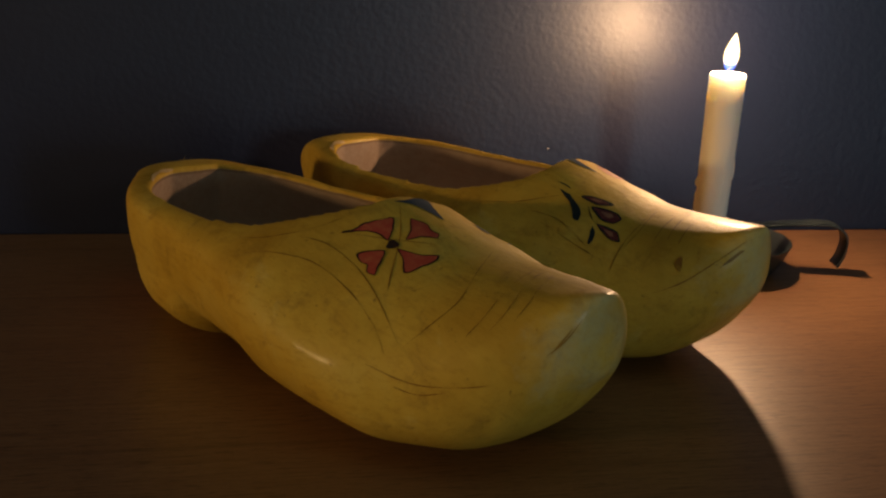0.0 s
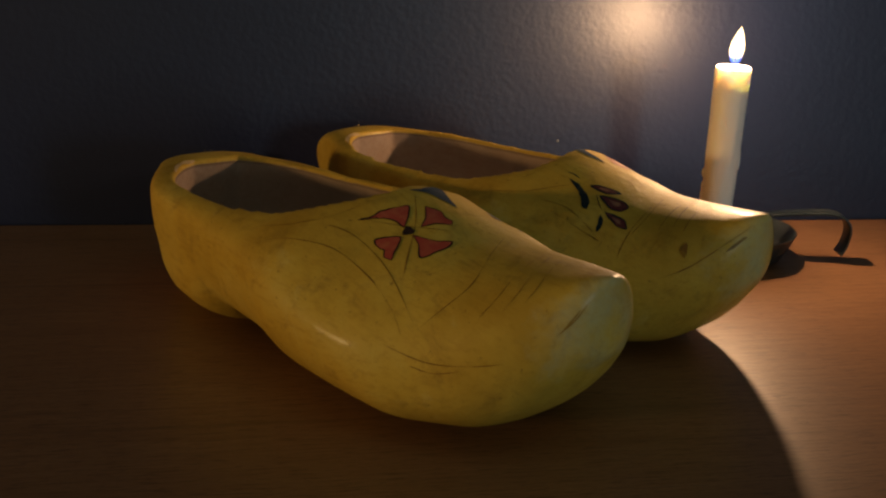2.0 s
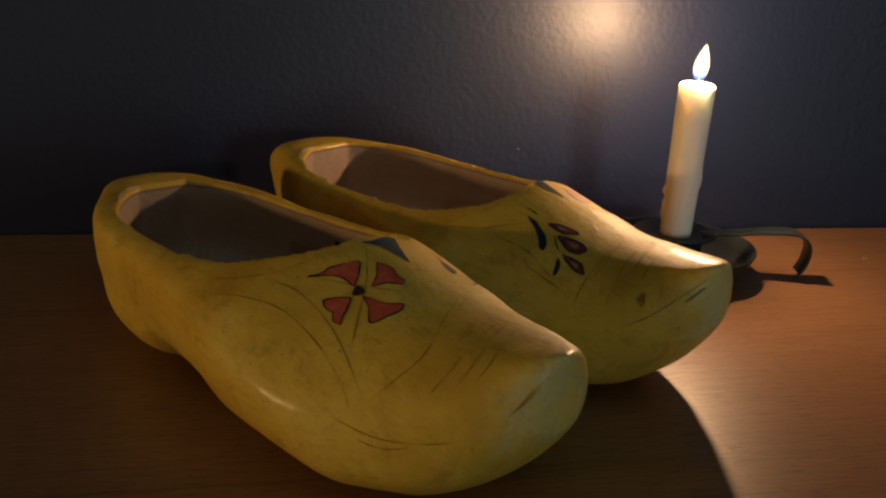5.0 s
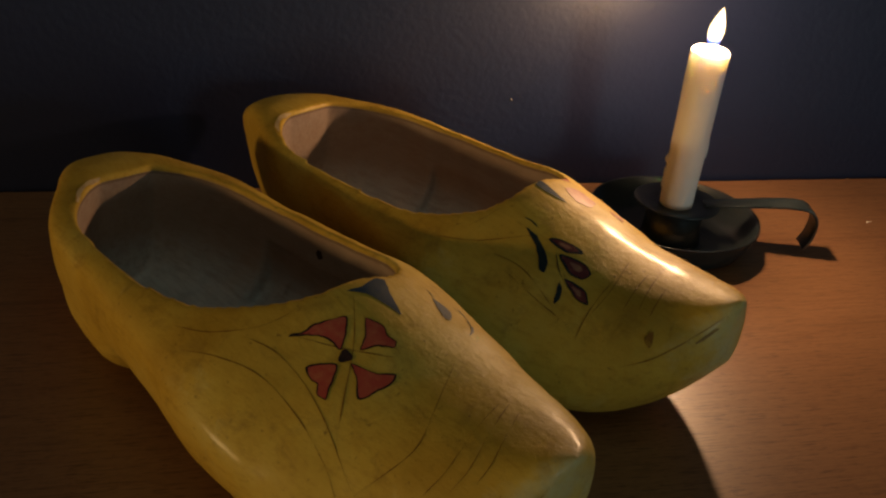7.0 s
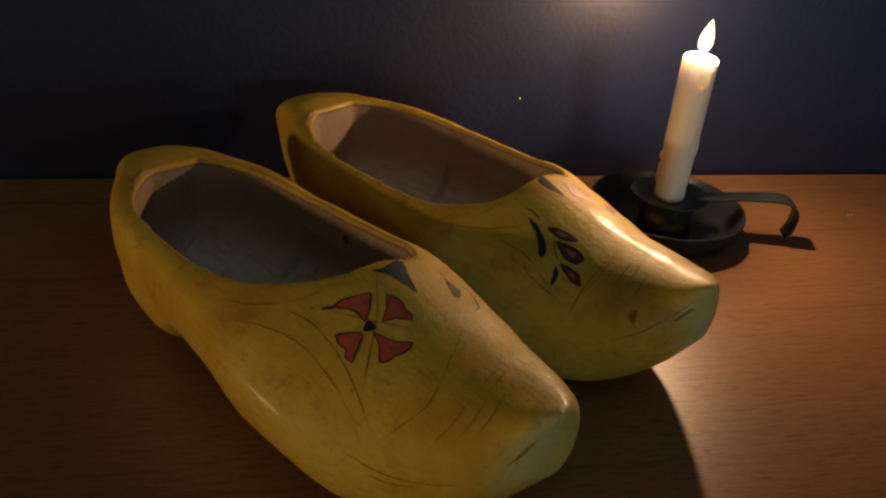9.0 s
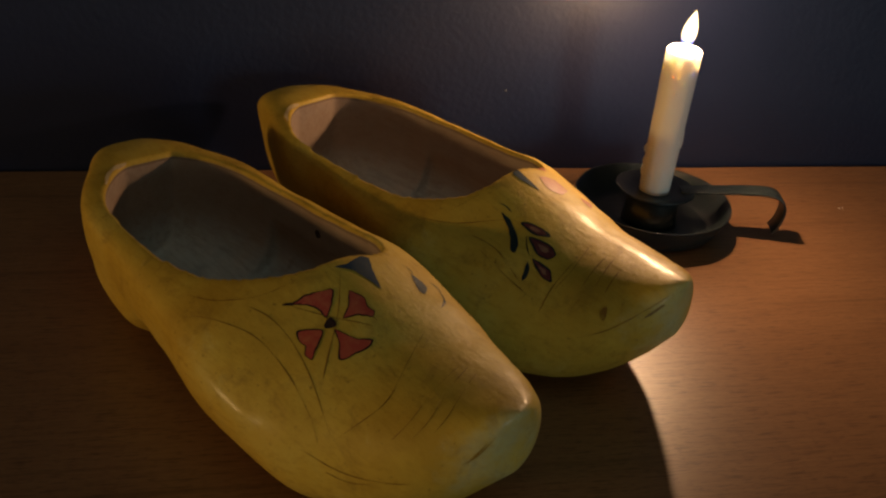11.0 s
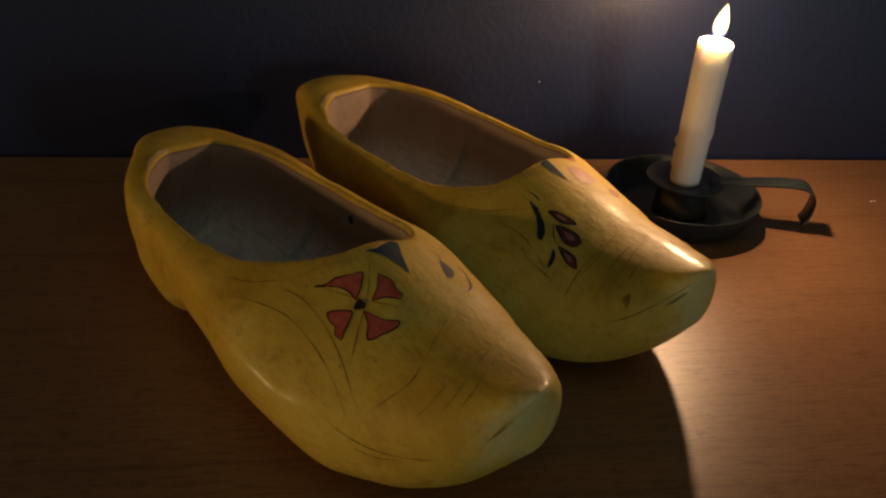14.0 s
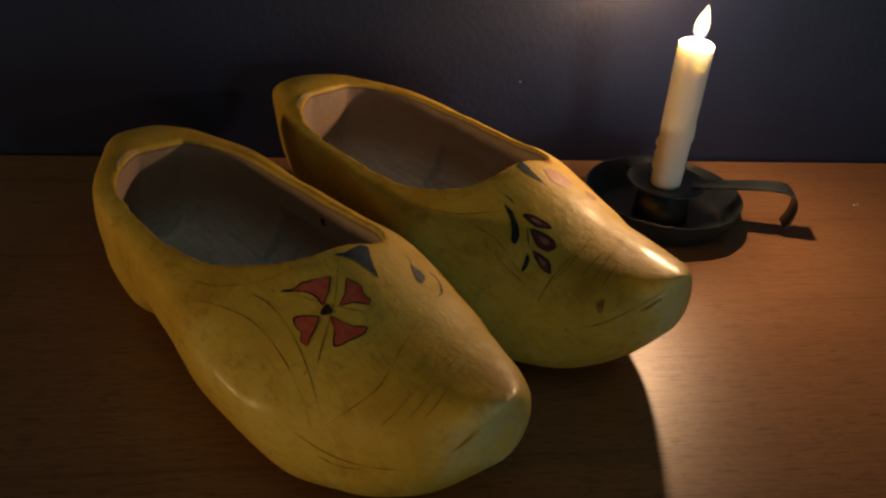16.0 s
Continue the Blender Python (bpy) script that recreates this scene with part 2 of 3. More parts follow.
def lathe(profile, n=64, wobble=0.0):
    """A body turned about z from (radius, height) pairs."""
    bm = bmesh.new()
    rings = []
    for r, z in profile:
        if r < 1e-6:
            rings.append([bm.verts.new((0, 0, z))])
            continue
        row = []
        for k in range(n):
            a = 2 * math.pi * k / n
            q = r * (1 + wobble * noise.noise((2 * math.cos(a), 2 * math.sin(a), z * 40)))
            row.append(bm.verts.new((q * math.cos(a), q * math.sin(a), z)))
        rings.append(row)
    for a, b in zip(rings, rings[1:]):
        for k in range(n):
            q = list(dict.fromkeys([a[k % len(a)], a[(k + 1) % len(a)], b[(k + 1) % len(b)], b[k % len(b)]]))
            if len(q) > 2:
                bm.faces.new(q)
    bmesh.ops.recalc_face_normals(bm, faces=bm.faces)
    return bm


def smooth_line(pts, steps=6, closed=False):
    """A Catmull-Rom curve through 2D points."""
    p = [Vector(q) for q in pts]
    n = len(p)
    out = []
    for i in range(n if closed else n - 1):
        a, b, c, d = (p[(i + k) % n] if closed else p[min(max(i + k, 0), n - 1)] for k in (-1, 0, 1, 2))
        for s in range(steps):
            t = s / steps
            out.append(0.5 * (2 * b + (c - a) * t + (2 * a - 5 * b + 4 * c - d) * t * t + (3 * b - a - 3 * c + d) * t**3))
    if not closed:
        out.append(p[-1])
    return out


# ---------------------------------------------------------------- setting
def slab(name, x0, y0, z0, x1, y1, z1, mat, label, category):
    bm = bmesh.new()
    box(bm, x0, y0, z0, x1, y1, z1)
    return tagged(part(name, bm, mat, smooth=False), label, category, kind="structure")


slab("wall_north", -2.0, WALL_Y, -0.75, 2.0, WALL_Y + 0.12, 1.75, M_WALL, "dark navy painted wall with a fine roller texture", "wall")
bm = lathe([(0, 0), (0.0007, 0.0001), (0.0005, 0.0006), (0, 0.0007)], 9, 0.3)
fleck = part("paint_fleck", bm, M_ROOM, bpy.data.objects["wall_north"], "small pale fleck")
fleck.location, fleck.rotation_euler = (-0.0645, WALL_Y, 0.0525), (radians(90), 0, 0)
slab("wall_south", -2.0, -3.2, -0.75, 2.0, -3.08, 1.75, M_ROOM, "plain painted room wall", "wall")
slab("wall_west", -2.12, -3.2, -0.75, -2.0, WALL_Y + 0.12, 1.75, M_ROOM, "plain painted room wall", "wall")
slab("wall_east", 2.0, -3.2, -0.75, 2.12, WALL_Y + 0.12, 1.75, M_ROOM, "plain painted room wall", "wall")
slab("floor", -2.12, -3.2, -0.85, 2.12, WALL_Y + 0.12, -0.75, M_ROOM, "plain room floor", "floor")
slab("ceiling", -2.12, -3.2, 1.75, 2.12, WALL_Y + 0.12, 1.85, M_ROOM, "plain room ceiling", "ceiling")

# ---------------------------------------------------------------- desk
desk = empty("desk", pose(0, 0, -0.75))
tagged(desk, "brown wood-grained desk standing against the wall", "desk")
bm = bmesh.new()
box(bm, -0.95, -0.68, -0.03, 0.95, WALL_Y - 0.002, 0)
bmesh.ops.bevel(bm, geom=list(bm.edges), offset=0.0015, segments=2, affect="EDGES")
part("desktop", bm, M_DESK, desk, smooth=False).location = (0, 0, 0.75)
for x in (-0.9, 0.9):
    bm = bmesh.new()
    box(bm, x - 0.02, -0.62, 0, x + 0.02, 0.05, 0.718)
    part("side_panel", bm, M_DESK, desk, smooth=False)


# ---------------------------------------------------------------- clogs
def curve(u, knots):
    """A smooth monotone curve through (u, value) knots."""
    k = np.array(knots, float)
    x, y = k[:, 0], k[:, 1]
    d = np.diff(y) / np.diff(x)
    m = np.zeros(len(x))
    for i in range(1, len(x) - 1):
        if d[i - 1] * d[i] > 0:
            w1, w2 = 2 * (x[i + 1] - x[i]) + x[i] - x[i - 1], x[i + 1] - x[i] + 2 * (x[i] - x[i - 1])
            m[i] = (w1 + w2) / (w1 / d[i - 1] + w2 / d[i])
    m[0], m[-1] = d[0], d[-1]
    u = np.clip(u, x[0], x[-1])
    i = np.clip(np.searchsorted(x, u) - 1, 0, len(x) - 2)
    h = x[i + 1] - x[i]
    t = (u - x[i]) / h
    return (2 * t**3 - 3 * t**2 + 1) * y[i] + (t**3 - 2 * t**2 + t) * h * m[i] + (3 * t**2 - 2 * t**3) * y[i + 1] + (t**3 - t**2) * h * m[i + 1]


# the clog's own measures in centimetres, along its length from the heel (0) to the toe (1)
LONG = 29.3
WIDTH = ((0, 1.94), (0.12, 2.93), (0.25, 4.42), (0.36, 4.71), (0.5, 5.25), (0.64, 5.92), (0.76, 5.74), (0.87, 5.07), (1, 4.61))
SOLE = ((0, 0), (0.33, 0), (0.355, 0.1), (0.395, 0.85), (0.46, 0.72), (0.55, 0.45), (0.62, 0.02), (0.71, 0), (0.78, 0), (0.86, 0.4), (0.93, 1.7), (1, 4.22))
TOP = ((0, 4.5), (0.03, 5.55), (0.07, 6.2), (0.13, 6.52), (0.27, 6.43), (0.42, 6.58), (0.53, 7.08), (0.64, 7.98), (0.74, 7.28), (0.84, 6.70), (0.93, 6.71), (1, 6.90))
SQUARE = ((0, 2.5), (0.15, 3.1), (0.38, 3.2), (0.54, 2.16), (0.66, 1.46), (0.82, 1.92), (1, 2.5))
MIDDLE = ((0, 0.06), (0.3, -0.38), (0.6, 0.05), (0.85, 0.47), (1, 0.54))


def rings(u, hw, z0, z1, yc, top_n, low_n, waist, n):
    """Rows of points round each station: a squarish oval, fuller above or below its waist."""
    a = 2 * np.pi * (np.arange(n) + 0.5) / n
    c, s = np.cos(a)[None], np.sin(a)[None]
    col = lambda v: np.broadcast_to(np.asarray(v, float), u.shape)[:, None]
    e = np.where(s > 0, col(top_n), col(low_n))
    r = (np.abs(c) ** e + np.abs(s) ** e) ** (-1 / e)
    zm = col(z0) + col(waist) * (col(z1) - col(z0))
    y = col(hw) * r * c
    z = zm + r * s * np.where(s > 0, col(z1) - zm, zm - col(z0))
    return np.stack([col(u) + 0 * y, y + col(yc), z], -1)


def outer_rows(rise):
    """The outside; rise lifts the rim of the heel."""
    q = 0.5 - 0.5 * np.cos(np.pi * np.linspace(0.012, 0.988, 90))
    u = LONG * q
    a = np.clip((6.58 - u) / 6.58, 0, 1)
    b = np.clip((u - (LONG - 9.14)) / 9.14, 0, 1)
    hw = curve(q, WIDTH) * np.sqrt(1 - a**2.2) * (1 - b**2.13) ** (1 / 2.13)
    z0 = curve(q, SOLE)
    z1 = np.maximum(curve(q, TOP) + rise * np.clip((0.55 - q) / 0.3, 0, 1), z0 + 0.3)
    waist = 0.866 - 0.435 * np.clip((q - 0.3) / 0.5, 0, 1)
    yc = curve(q, MIDDLE)
    p = rings(u, hw, z0, z1, 0.0, curve(q, SQUARE), 2.18, waist, 72)
    tuck = 2.24 * np.maximum(0, 1 - q / 0.3)[:, None]
    p[..., 0] += tuck * np.maximum(0, 1 - p[..., 2] / z1[:, None]) ** 1.3
    p[..., 1] *= 1 + 0.249 * np.clip(1 - p[..., 2] / 3.24, 0, 1) * np.clip((0.5 - q) / 0.15, 0, 1)[:, None]
    p[..., 1] += yc[:, None]
    return p


MOUTH_BACK, MOUTH_FRONT = 4.8, 19.1


def mouth_rows(right, left):
    """The foot opening, cut down from above; how square its front is on either side, how wide, and how far drawn in at the heel."""
    u = MOUTH_BACK + (MOUTH_FRONT - MOUTH_BACK) * (0.5 - 0.5 * np.cos(np.pi * np.linspace(0.012, 0.988, 48)))
    q = u / LONG
    a = np.clip((8.6 - u) / 4.1, 0, 1)
    b = np.clip((u - 13.0) / 6.1, 0, 1)
    p = rings(u, 3.95 * np.sqrt(1 - a**2) * (1 - 0.08 * np.clip((11 - u) / 5.5, 0, 1)), curve(q, SOLE) * 0.6 + 1.15, 14.0, 0.0, 7.0, 2.6, 0.33, 48)
    for (n, wide, pinch), where in ((right, p[..., 1] < 0), (left, p[..., 1] >= 0)):
        p[..., 1] *= np.where(where, (wide * (1 - b**n) ** (1 / n) * (1 - pinch * np.clip((12 - u) / 7, 0, 1)))[:, None], 1)
    p[..., 1] += curve(q, MIDDLE)[:, None] * 0.8
    return p


def toe_rows():
    """The hollow under the vamp."""
    u = np.linspace(10.0, 26.3, 30)
    q = u / LONG
    hw = 3.93 * np.sqrt(np.maximum(0.03, 1 - np.clip((u - 19.5) / 6.9, 0, 1) ** 2))
    z0 = curve(q, SOLE) * 0.6 + 1.15
    return rings(u, hw, z0, curve(q, TOP) - 0.65, curve(q, MIDDLE) * 0.8, 2.5, 2.6, 0.45, 48)


def loft(rows):
    """A closed body from rows of points in centimetres, capped at both ends."""
    bm = bmesh.new()
    made = [[bm.verts.new((x / 100, -y / 100, z / 100)) for x, y, z in row] for row in rows]
    n = len(made[0])
    for a, b in zip(made, made[1:]):
        for k in range(n):
            bm.faces.new((a[k], a[(k + 1) % n], b[(k + 1) % n], b[k]))
    for row, turn in ((made[0], -1), (made[-1], 1)):
        hub = bm.verts.new(sum((v.co for v in row), Vector()) / n)
        for k in range(n):
            bm.faces.new((row[k], row[(k + 1) % n], hub)[::turn])
    bmesh.ops.recalc_face_normals(bm, faces=bm.faces)
    return bm


def carve(outer, cutters, voxel):
    """The outer body less the cutters, with softened edges, as a new mesh."""
    body = part("carved_body", outer, None)
    made = [body]
    for c in cutters:
        tool = part("cutter", c, None)
        made.append(tool)
        mod = body.modifiers.new("cut", "BOOLEAN")
        mod.operation, mod.object, mod.solver = "DIFFERENCE", tool, "MANIFOLD"
    mod = body.modifiers.new("even", "REMESH")
    mod.mode, mod.voxel_size = "VOXEL", voxel
    mod = body.modifiers.new("soften", "SMOOTH")
    mod.factor, mod.iterations = 0.5, 7
    me = bpy.data.meshes.new_from_object(body.evaluated_get(bpy.context.evaluated_depsgraph_get()))
    for ob in made:
        old = ob.data
        bpy.data.objects.remove(ob)
        bpy.data.meshes.remove(old)
    return me


def clog_mesh(side, right, left):
    """The carved clog with its knife and wear marks; side mirrors it."""
    outer = loft(outer_rows(0.15 if side < 0 else 0.0))
    tree = BVHTree.FromBMesh(outer)
    me = carve(outer, [loft(mouth_rows(right, left)), loft(toe_rows())], 0.0013)
    me.name = "wooden_clog"
    me.materials.clear()
    me.materials.append(M_CLOG)
    me.polygons.foreach_set("material_index", [0] * len(me.polygons))
    deep = me.attributes.new("hollow", "FLOAT", "POINT")
    deep.data.foreach_set("value", [min(1.0, max(0.0, (tree.find_nearest(v.co)[3] - 0.0012) / 0.0028)) for v in me.vertices])
    me.polygons.foreach_set("use_smooth", [True] * len(me.polygons))
    count = len(me.vertices)
    co, normal = np.empty(count * 3, np.float32), np.empty(count * 3, np.float32)
    me.vertices.foreach_get("co", co)
    me.vertex_normals.foreach_get("vector", normal)
    co, normal = co.reshape(-1, 3), normal.reshape(-1, 3)
    dent = [noise.noise(Vector(p) * 45 + Vector((side * 7, 0, 0))) * 0.0005 + noise.noise(Vector(p) * 140) * 0.00012 for p in co]
    co += normal * np.array(dent, np.float32)[:, None]
    co[:, 1] *= -side
    me.vertices.foreach_set("co", co.ravel())
    if side > 0:
        me.flip_normals()
    me.update()
    return me


# painted marks: kind, name and their places (along, across) on the clog, in centimetres
MARKS_FLOWER = (
    ("fill", "petal", ((21.20, -1.65), (20.86, -1.67), (20.52, -1.78), (20.10, -2.12), (19.68, -2.56), (19.92, -2.17), (19.98, -1.73), (20.16, -1.31), (20.39, -0.83), (20.80, -1.14),)),
    ("fill", "petal", ((21.64, -1.21), (21.35, -0.78), (20.80, -0.36), (21.07, -0.19), (21.36, -0.07), (21.77, -0.21), (22.06, -0.12), (22.25, -0.33), (21.88, -0.68),)),
    ("fill", "petal", ((21.54, -2.06), (21.17, -2.36), (20.90, -2.75), (21.25, -2.87), (21.60, -2.83), (21.85, -3.04), (22.21, -2.96), (22.01, -2.73), (21.87, -2.46),)),
    ("fill", "petal", ((21.82, -1.70), (22.39, -1.93), (22.87, -2.27), (23.03, -2.14), (23.09, -1.78), (23.20, -1.32), (23.05, -0.93), (22.72, -1.29), (22.29, -1.52),)),
    ("line", "fine_stroke", ((22.25, -1.66), (22.55, -1.55), (22.80, -1.45),)),
    ("line", "fine_stroke", ((22.30, -1.80), (22.62, -1.82), (22.90, -1.90),)),
    ("line", "fine_stroke", ((21.55, -0.62), (21.70, -0.42), (21.95, -0.30),)),
    ("line", "fine_stroke", ((22.22, -0.34), (22.40, -0.28), (22.52, -0.34),)),
    ("dot", "flower_centre", ((21.49, -1.69),)),
    ("fill", "blue_crest", ((19.56, -0.18), (19.64, 0.43), (19.31, 1.21), (19.42, 1.62), (20.14, 1.25), (21.21, 0.87), (20.68, 0.68), (19.99, 0.34),)),
    ("fill", "grey_leaf", ((20.20, 3.24), (20.55, 3.42), (21.03, 3.40), (21.60, 2.82), (21.47, 2.65), (20.92, 2.87),)),
    ("line", "stem", ((19.61, 3.15), (19.70, 3.48), (20.15, 3.42),)),
    ("line", "stem", ((20.44, 4.11), (20.92, 4.20), (22.00, 3.52), (22.50, 2.89),)),
    ("line", "groove", ((16.05, -4.57, 6.24), (17.48, -4.11, 6.55), (18.67, -3.00, 6.98), (19.16, -1.68, 7.45),)),
    ("line", "groove", ((17.15, -4.96, 5.98), (18.38, -4.41, 6.20), (19.91, -3.83, 6.12), (21.82, -3.71, 5.63), (23.46, -3.87, 4.91), (24.19, -4.02, 4.29),)),
    ("line", "groove", ((18.50, -3.56, 6.73), (19.66, -3.13, 6.64), (21.04, -3.03, 6.27), (22.65, -3.28, 5.73), (24.49, -3.69, 4.64),)),
    ("line", "groove", ((19.80, -0.07, 7.71), (21.28, -1.18, 7.00), (22.67, -2.66, 6.10), (23.07, -3.10, 5.72),)),
    ("line", "groove", ((19.94, -2.33, 6.97), (21.15, -1.57, 6.91), (22.70, -0.40, 6.82),)),
    ("line", "groove", ((24.66, -3.71, 4.51), (25.41, -2.29, 5.80), (25.01, -1.13, 6.35), (23.68, 0.96, 6.63),)),
    ("line", "groove", ((26.46, -2.65, 5.24), (26.62, -1.78, 6.05), (26.01, 0.64, 6.59),)),
    ("line", "groove", ((27.06, -2.23, 5.55), (27.10, -1.42, 6.22), (26.18, 0.92, 6.58),)),
    ("line", "groove", ((27.57, -1.75, 5.90), (27.50, -1.00, 6.41), (26.67, 0.85, 6.61),)),
    ("line", "groove", ((28.65, -1.35, 5.06), (28.94, -0.87, 5.57), (29.10, -0.40, 6.19),)),
    ("line", "groove", ((23.76, -4.41, 3.88), (25.29, -3.79, 3.60), (26.71, -3.05, 3.78), (27.84, -2.24, 4.11),)),
    ("line", "groove", ((24.75, -4.09, 3.38), (25.53, -3.72, 3.28), (26.34, -3.28, 3.53),)),
    ("line", "groove", ((28.73, -1.23, 5.15), (29.00, -0.69, 5.93),)),
)
MARKS_BUDS = (
    ("fill", "blue_leaf", ((20.59, 2.47), (21.08, 2.46), (21.45, 2.62), (21.98, 2.91), (22.36, 3.24), (22.47, 3.57), (22.20, 3.58), (21.86, 3.22), (21.27, 2.77),)),
    ("line", "stem", ((20.22, 2.15), (20.54, 2.09), (20.93, 2.15),)),
    ("fill", "bud", ((21.64, 2.28), (21.95, 2.04), (22.44, 1.89), (23.03, 1.97), (22.61, 2.30), (22.12, 2.34),)),
    ("fill", "bud", ((22.45, 2.62), (22.94, 2.43), (23.48, 2.35), (23.90, 2.55), (23.81, 2.92), (23.28, 3.01),)),
    ("fill", "bud", ((23.25, 3.31), (23.71, 3.25), (24.22, 3.25), (24.60, 3.58), (24.18, 3.63), (23.69, 3.48),)),
    ("line", "stem_thick", ((23.15, 3.48), (23.41, 3.81), (23.51, 4.17),)),
    ("line", "fine_stroke", ((22.28, 2.66), (22.82, 3.14), (23.27, 3.39),)),
    ("line", "groove", ((24.62, 0.99, 6.54), (25.00, 2.68, 6.13), (24.92, 3.68, 5.54),)),
    ("line", "groove", ((25.62, 1.12, 6.55), (25.89, 3.16, 5.84),)),
    ("line", "groove", ((25.92, 0.81, 6.58), (26.38, 2.82, 6.04),)),
    ("line", "groove", ((26.60, 1.27, 6.57), (26.87, 2.86, 5.97),)),
    ("line", "groove", ((20.24, 3.99, 6.20), (21.63, 3.83, 6.02), (23.47, 4.24, 5.36),)),
    ("line", "groove", ((21.01, 4.22, 5.87), (22.81, 4.39, 5.43), (24.37, 4.35, 5.02),)),
    ("line", "groove", ((18.62, 3.88, 6.64), (18.96, 3.08, 7.01), (19.14, 2.42, 7.28),)),
    ("line", "groove", ((17.86, 4.67, 6.21), (19.32, 4.02, 6.39), (20.97, 2.55, 6.79),)),
    ("line", "groove", ((24.80, 2.17, 6.32), (24.79, 3.64, 5.59), (24.85, 4.47, 4.69),)),
    ("dot", "knot", ((27.27, 3.33),)),
    ("line", "scuff", ((28.62, 2.42, 5.50), (28.80, 2.12, 5.74), (28.97, 1.84, 5.99), (29.05, 1.66, 6.08),)),
    ("fill", "blue_crest", ((19.36, 0.42), (19.23, -0.06), (20.08, 0.01), (20.76, 0.08), (19.97, 0.39),)),
    ("fill", "faded_petal", ((18.25, -2.30), (18.06, -3.22), (19.36, -2.21), (19.20, -1.53),)),
    ("fill", "faded_petal", ((19.95, -0.92), (20.09, -1.87), (20.91, -1.97), (21.29, -1.05), (20.82, -0.55),)),
    ("fill", "faded_petal", ((21.40, -2.50), (21.84, -2.80), (22.36, -2.06), (21.84, -2.04),)),
    ("line", "groove", ((29.05, 1.41, 6.47), (28.53, 2.38, 5.78), (27.61, 3.37, 4.80), (26.66, 4.03, 4.19),)),
)
PAINT = {"petal": M_RED, "flower_centre": M_DARK, "blue_crest": M_BLUE, "grey_leaf": M_BLUE, "stem": M_NAVY, "fine_stroke": M_DARK, "scuff": M_SCUFF, "stem_thick": M_NAVY,
         "groove": M_GROOVE, "blue_leaf": M_NAVY, "bud": M_PLUM, "knot": M_GROOVE, "faded_petal": M_PINK}
PLAIN = {"stem_thick": "stem", "fine_stroke": "brush_stroke", "groove": "painted_line", "blue_crest": "crest", "blue_leaf": "leaf", "grey_leaf": "leaf", "faded_petal": "petal"}


def lay(tree, side, p, lift):
    """A mark's point laid on the clog from above."""
    hit, normal, _, _ = tree.ray_cast(Vector((p[0] / 100, side * p[1] / 100, 0.3)), Vector((0, 0, -1)))
    return hit + normal * lift if hit else None


def ribbon(tree, side, pts, width, lift, ends=0.25):
    """A thin stroke of paint that thins out at its ends."""
    bm = bmesh.new()
    last, n = None, len(pts)
    laid = []
    for p in pts:
        at = lay(tree, side, p, 0.0) if len(p) == 2 else Vector((p[0] / 100, side * p[1] / 100, p[2] / 100))
        laid.append(tree.find_nearest(at)[:2])
    for i, (at, normal) in enumerate(laid):
        d = laid[min(i + 1, n - 1)][0] - laid[max(i - 1, 0)][0]
        t = i / (n - 1)
        w = width * (ends + (1 - ends) * min(1.0, 4 * t, 4 * (1 - t))) * min(1.3, max(0.12, 0.85 + 1.5 * noise.noise(at * 130)))
        off = d.cross(normal).normalized() * w / 100
        row = [bm.verts.new(hit + nn * lift) for hit, nn in (tree.find_nearest(at + off)[:2], tree.find_nearest(at - off)[:2])]
        if last:
            bm.faces.new((*last, *row[::-1]))
        last = row
    bmesh.ops.recalc_face_normals(bm, faces=bm.faces)
    return bm


def patch(tree, side, pts, lift, rows=7):
    """A filled shape of paint: rings of points from its outline to its middle."""
    bm = bmesh.new()
    mid = sum(pts, Vector((0, 0))) / len(pts)
    last = None
    for r in range(rows + 1):
        k = 1 - r / rows
        if r == rows:
            hub = bm.verts.new(lay(tree, side, mid, lift))
            for i in range(len(last)):
                bm.faces.new((last[i], last[(i + 1) % len(last)], hub))
            break
        row = [bm.verts.new(lay(tree, side, mid + (p - mid) * k, lift)) for p in pts]
        if last:
            for i in range(len(row)):
                bm.faces.new((last[i], last[(i + 1) % len(row)], row[(i + 1) % len(row)], row[i]))
        last = row
    bmesh.ops.recalc_face_normals(bm, faces=bm.faces)
    return bm


def brush_edge(pts, steps=5):
    """A hand-drawn outline: nearly straight between its corners, a little unsteady."""
    n, out = len(pts), []
    soft = smooth_line(pts, steps, True)
    for i in range(n):
        a, b = Vector(pts[i]), Vector(pts[(i + 1) % n])
        for s in range(steps):
            p = a.lerp(b, s / steps) * 0.45 + soft[i * steps + s] * 0.55
            shake = 0.035 if s else 0.0
            out.append(p + Vector((noise.noise((p.x * 4, p.y * 4, 0)), noise.noise((p.x * 4, p.y * 4, 9)))) * shake)
    return out


def spot(tree, side, at, radius):
    """A small uneven spot round a place in the hollow."""
    hit, normal = tree.find_nearest(Vector((at[0] / 100, side * at[1] / 100, at[2] / 100)))[:2]
    u = normal.orthogonal().normalized()
    v = normal.cross(u)
    bm = bmesh.new()
    hub = bm.verts.new(hit + normal * 0.0003)
    row = []
    for k in range(14):
        a = 2 * math.pi * k / 14
        q = radius * (1 + 0.35 * noise.noise((2 * math.cos(a), 2 * math.sin(a), at[0])))
        p, n = tree.find_nearest(hit + (u * math.cos(a) + v * math.sin(a)) * q)[:2]
        row.append(bm.verts.new(p + n * 0.0002))
    for k in range(14):
        bm.faces.new((hub, row[k], row[(k + 1) % 14]))
    bmesh.ops.recalc_face_normals(bm, faces=bm.faces)
    return bm


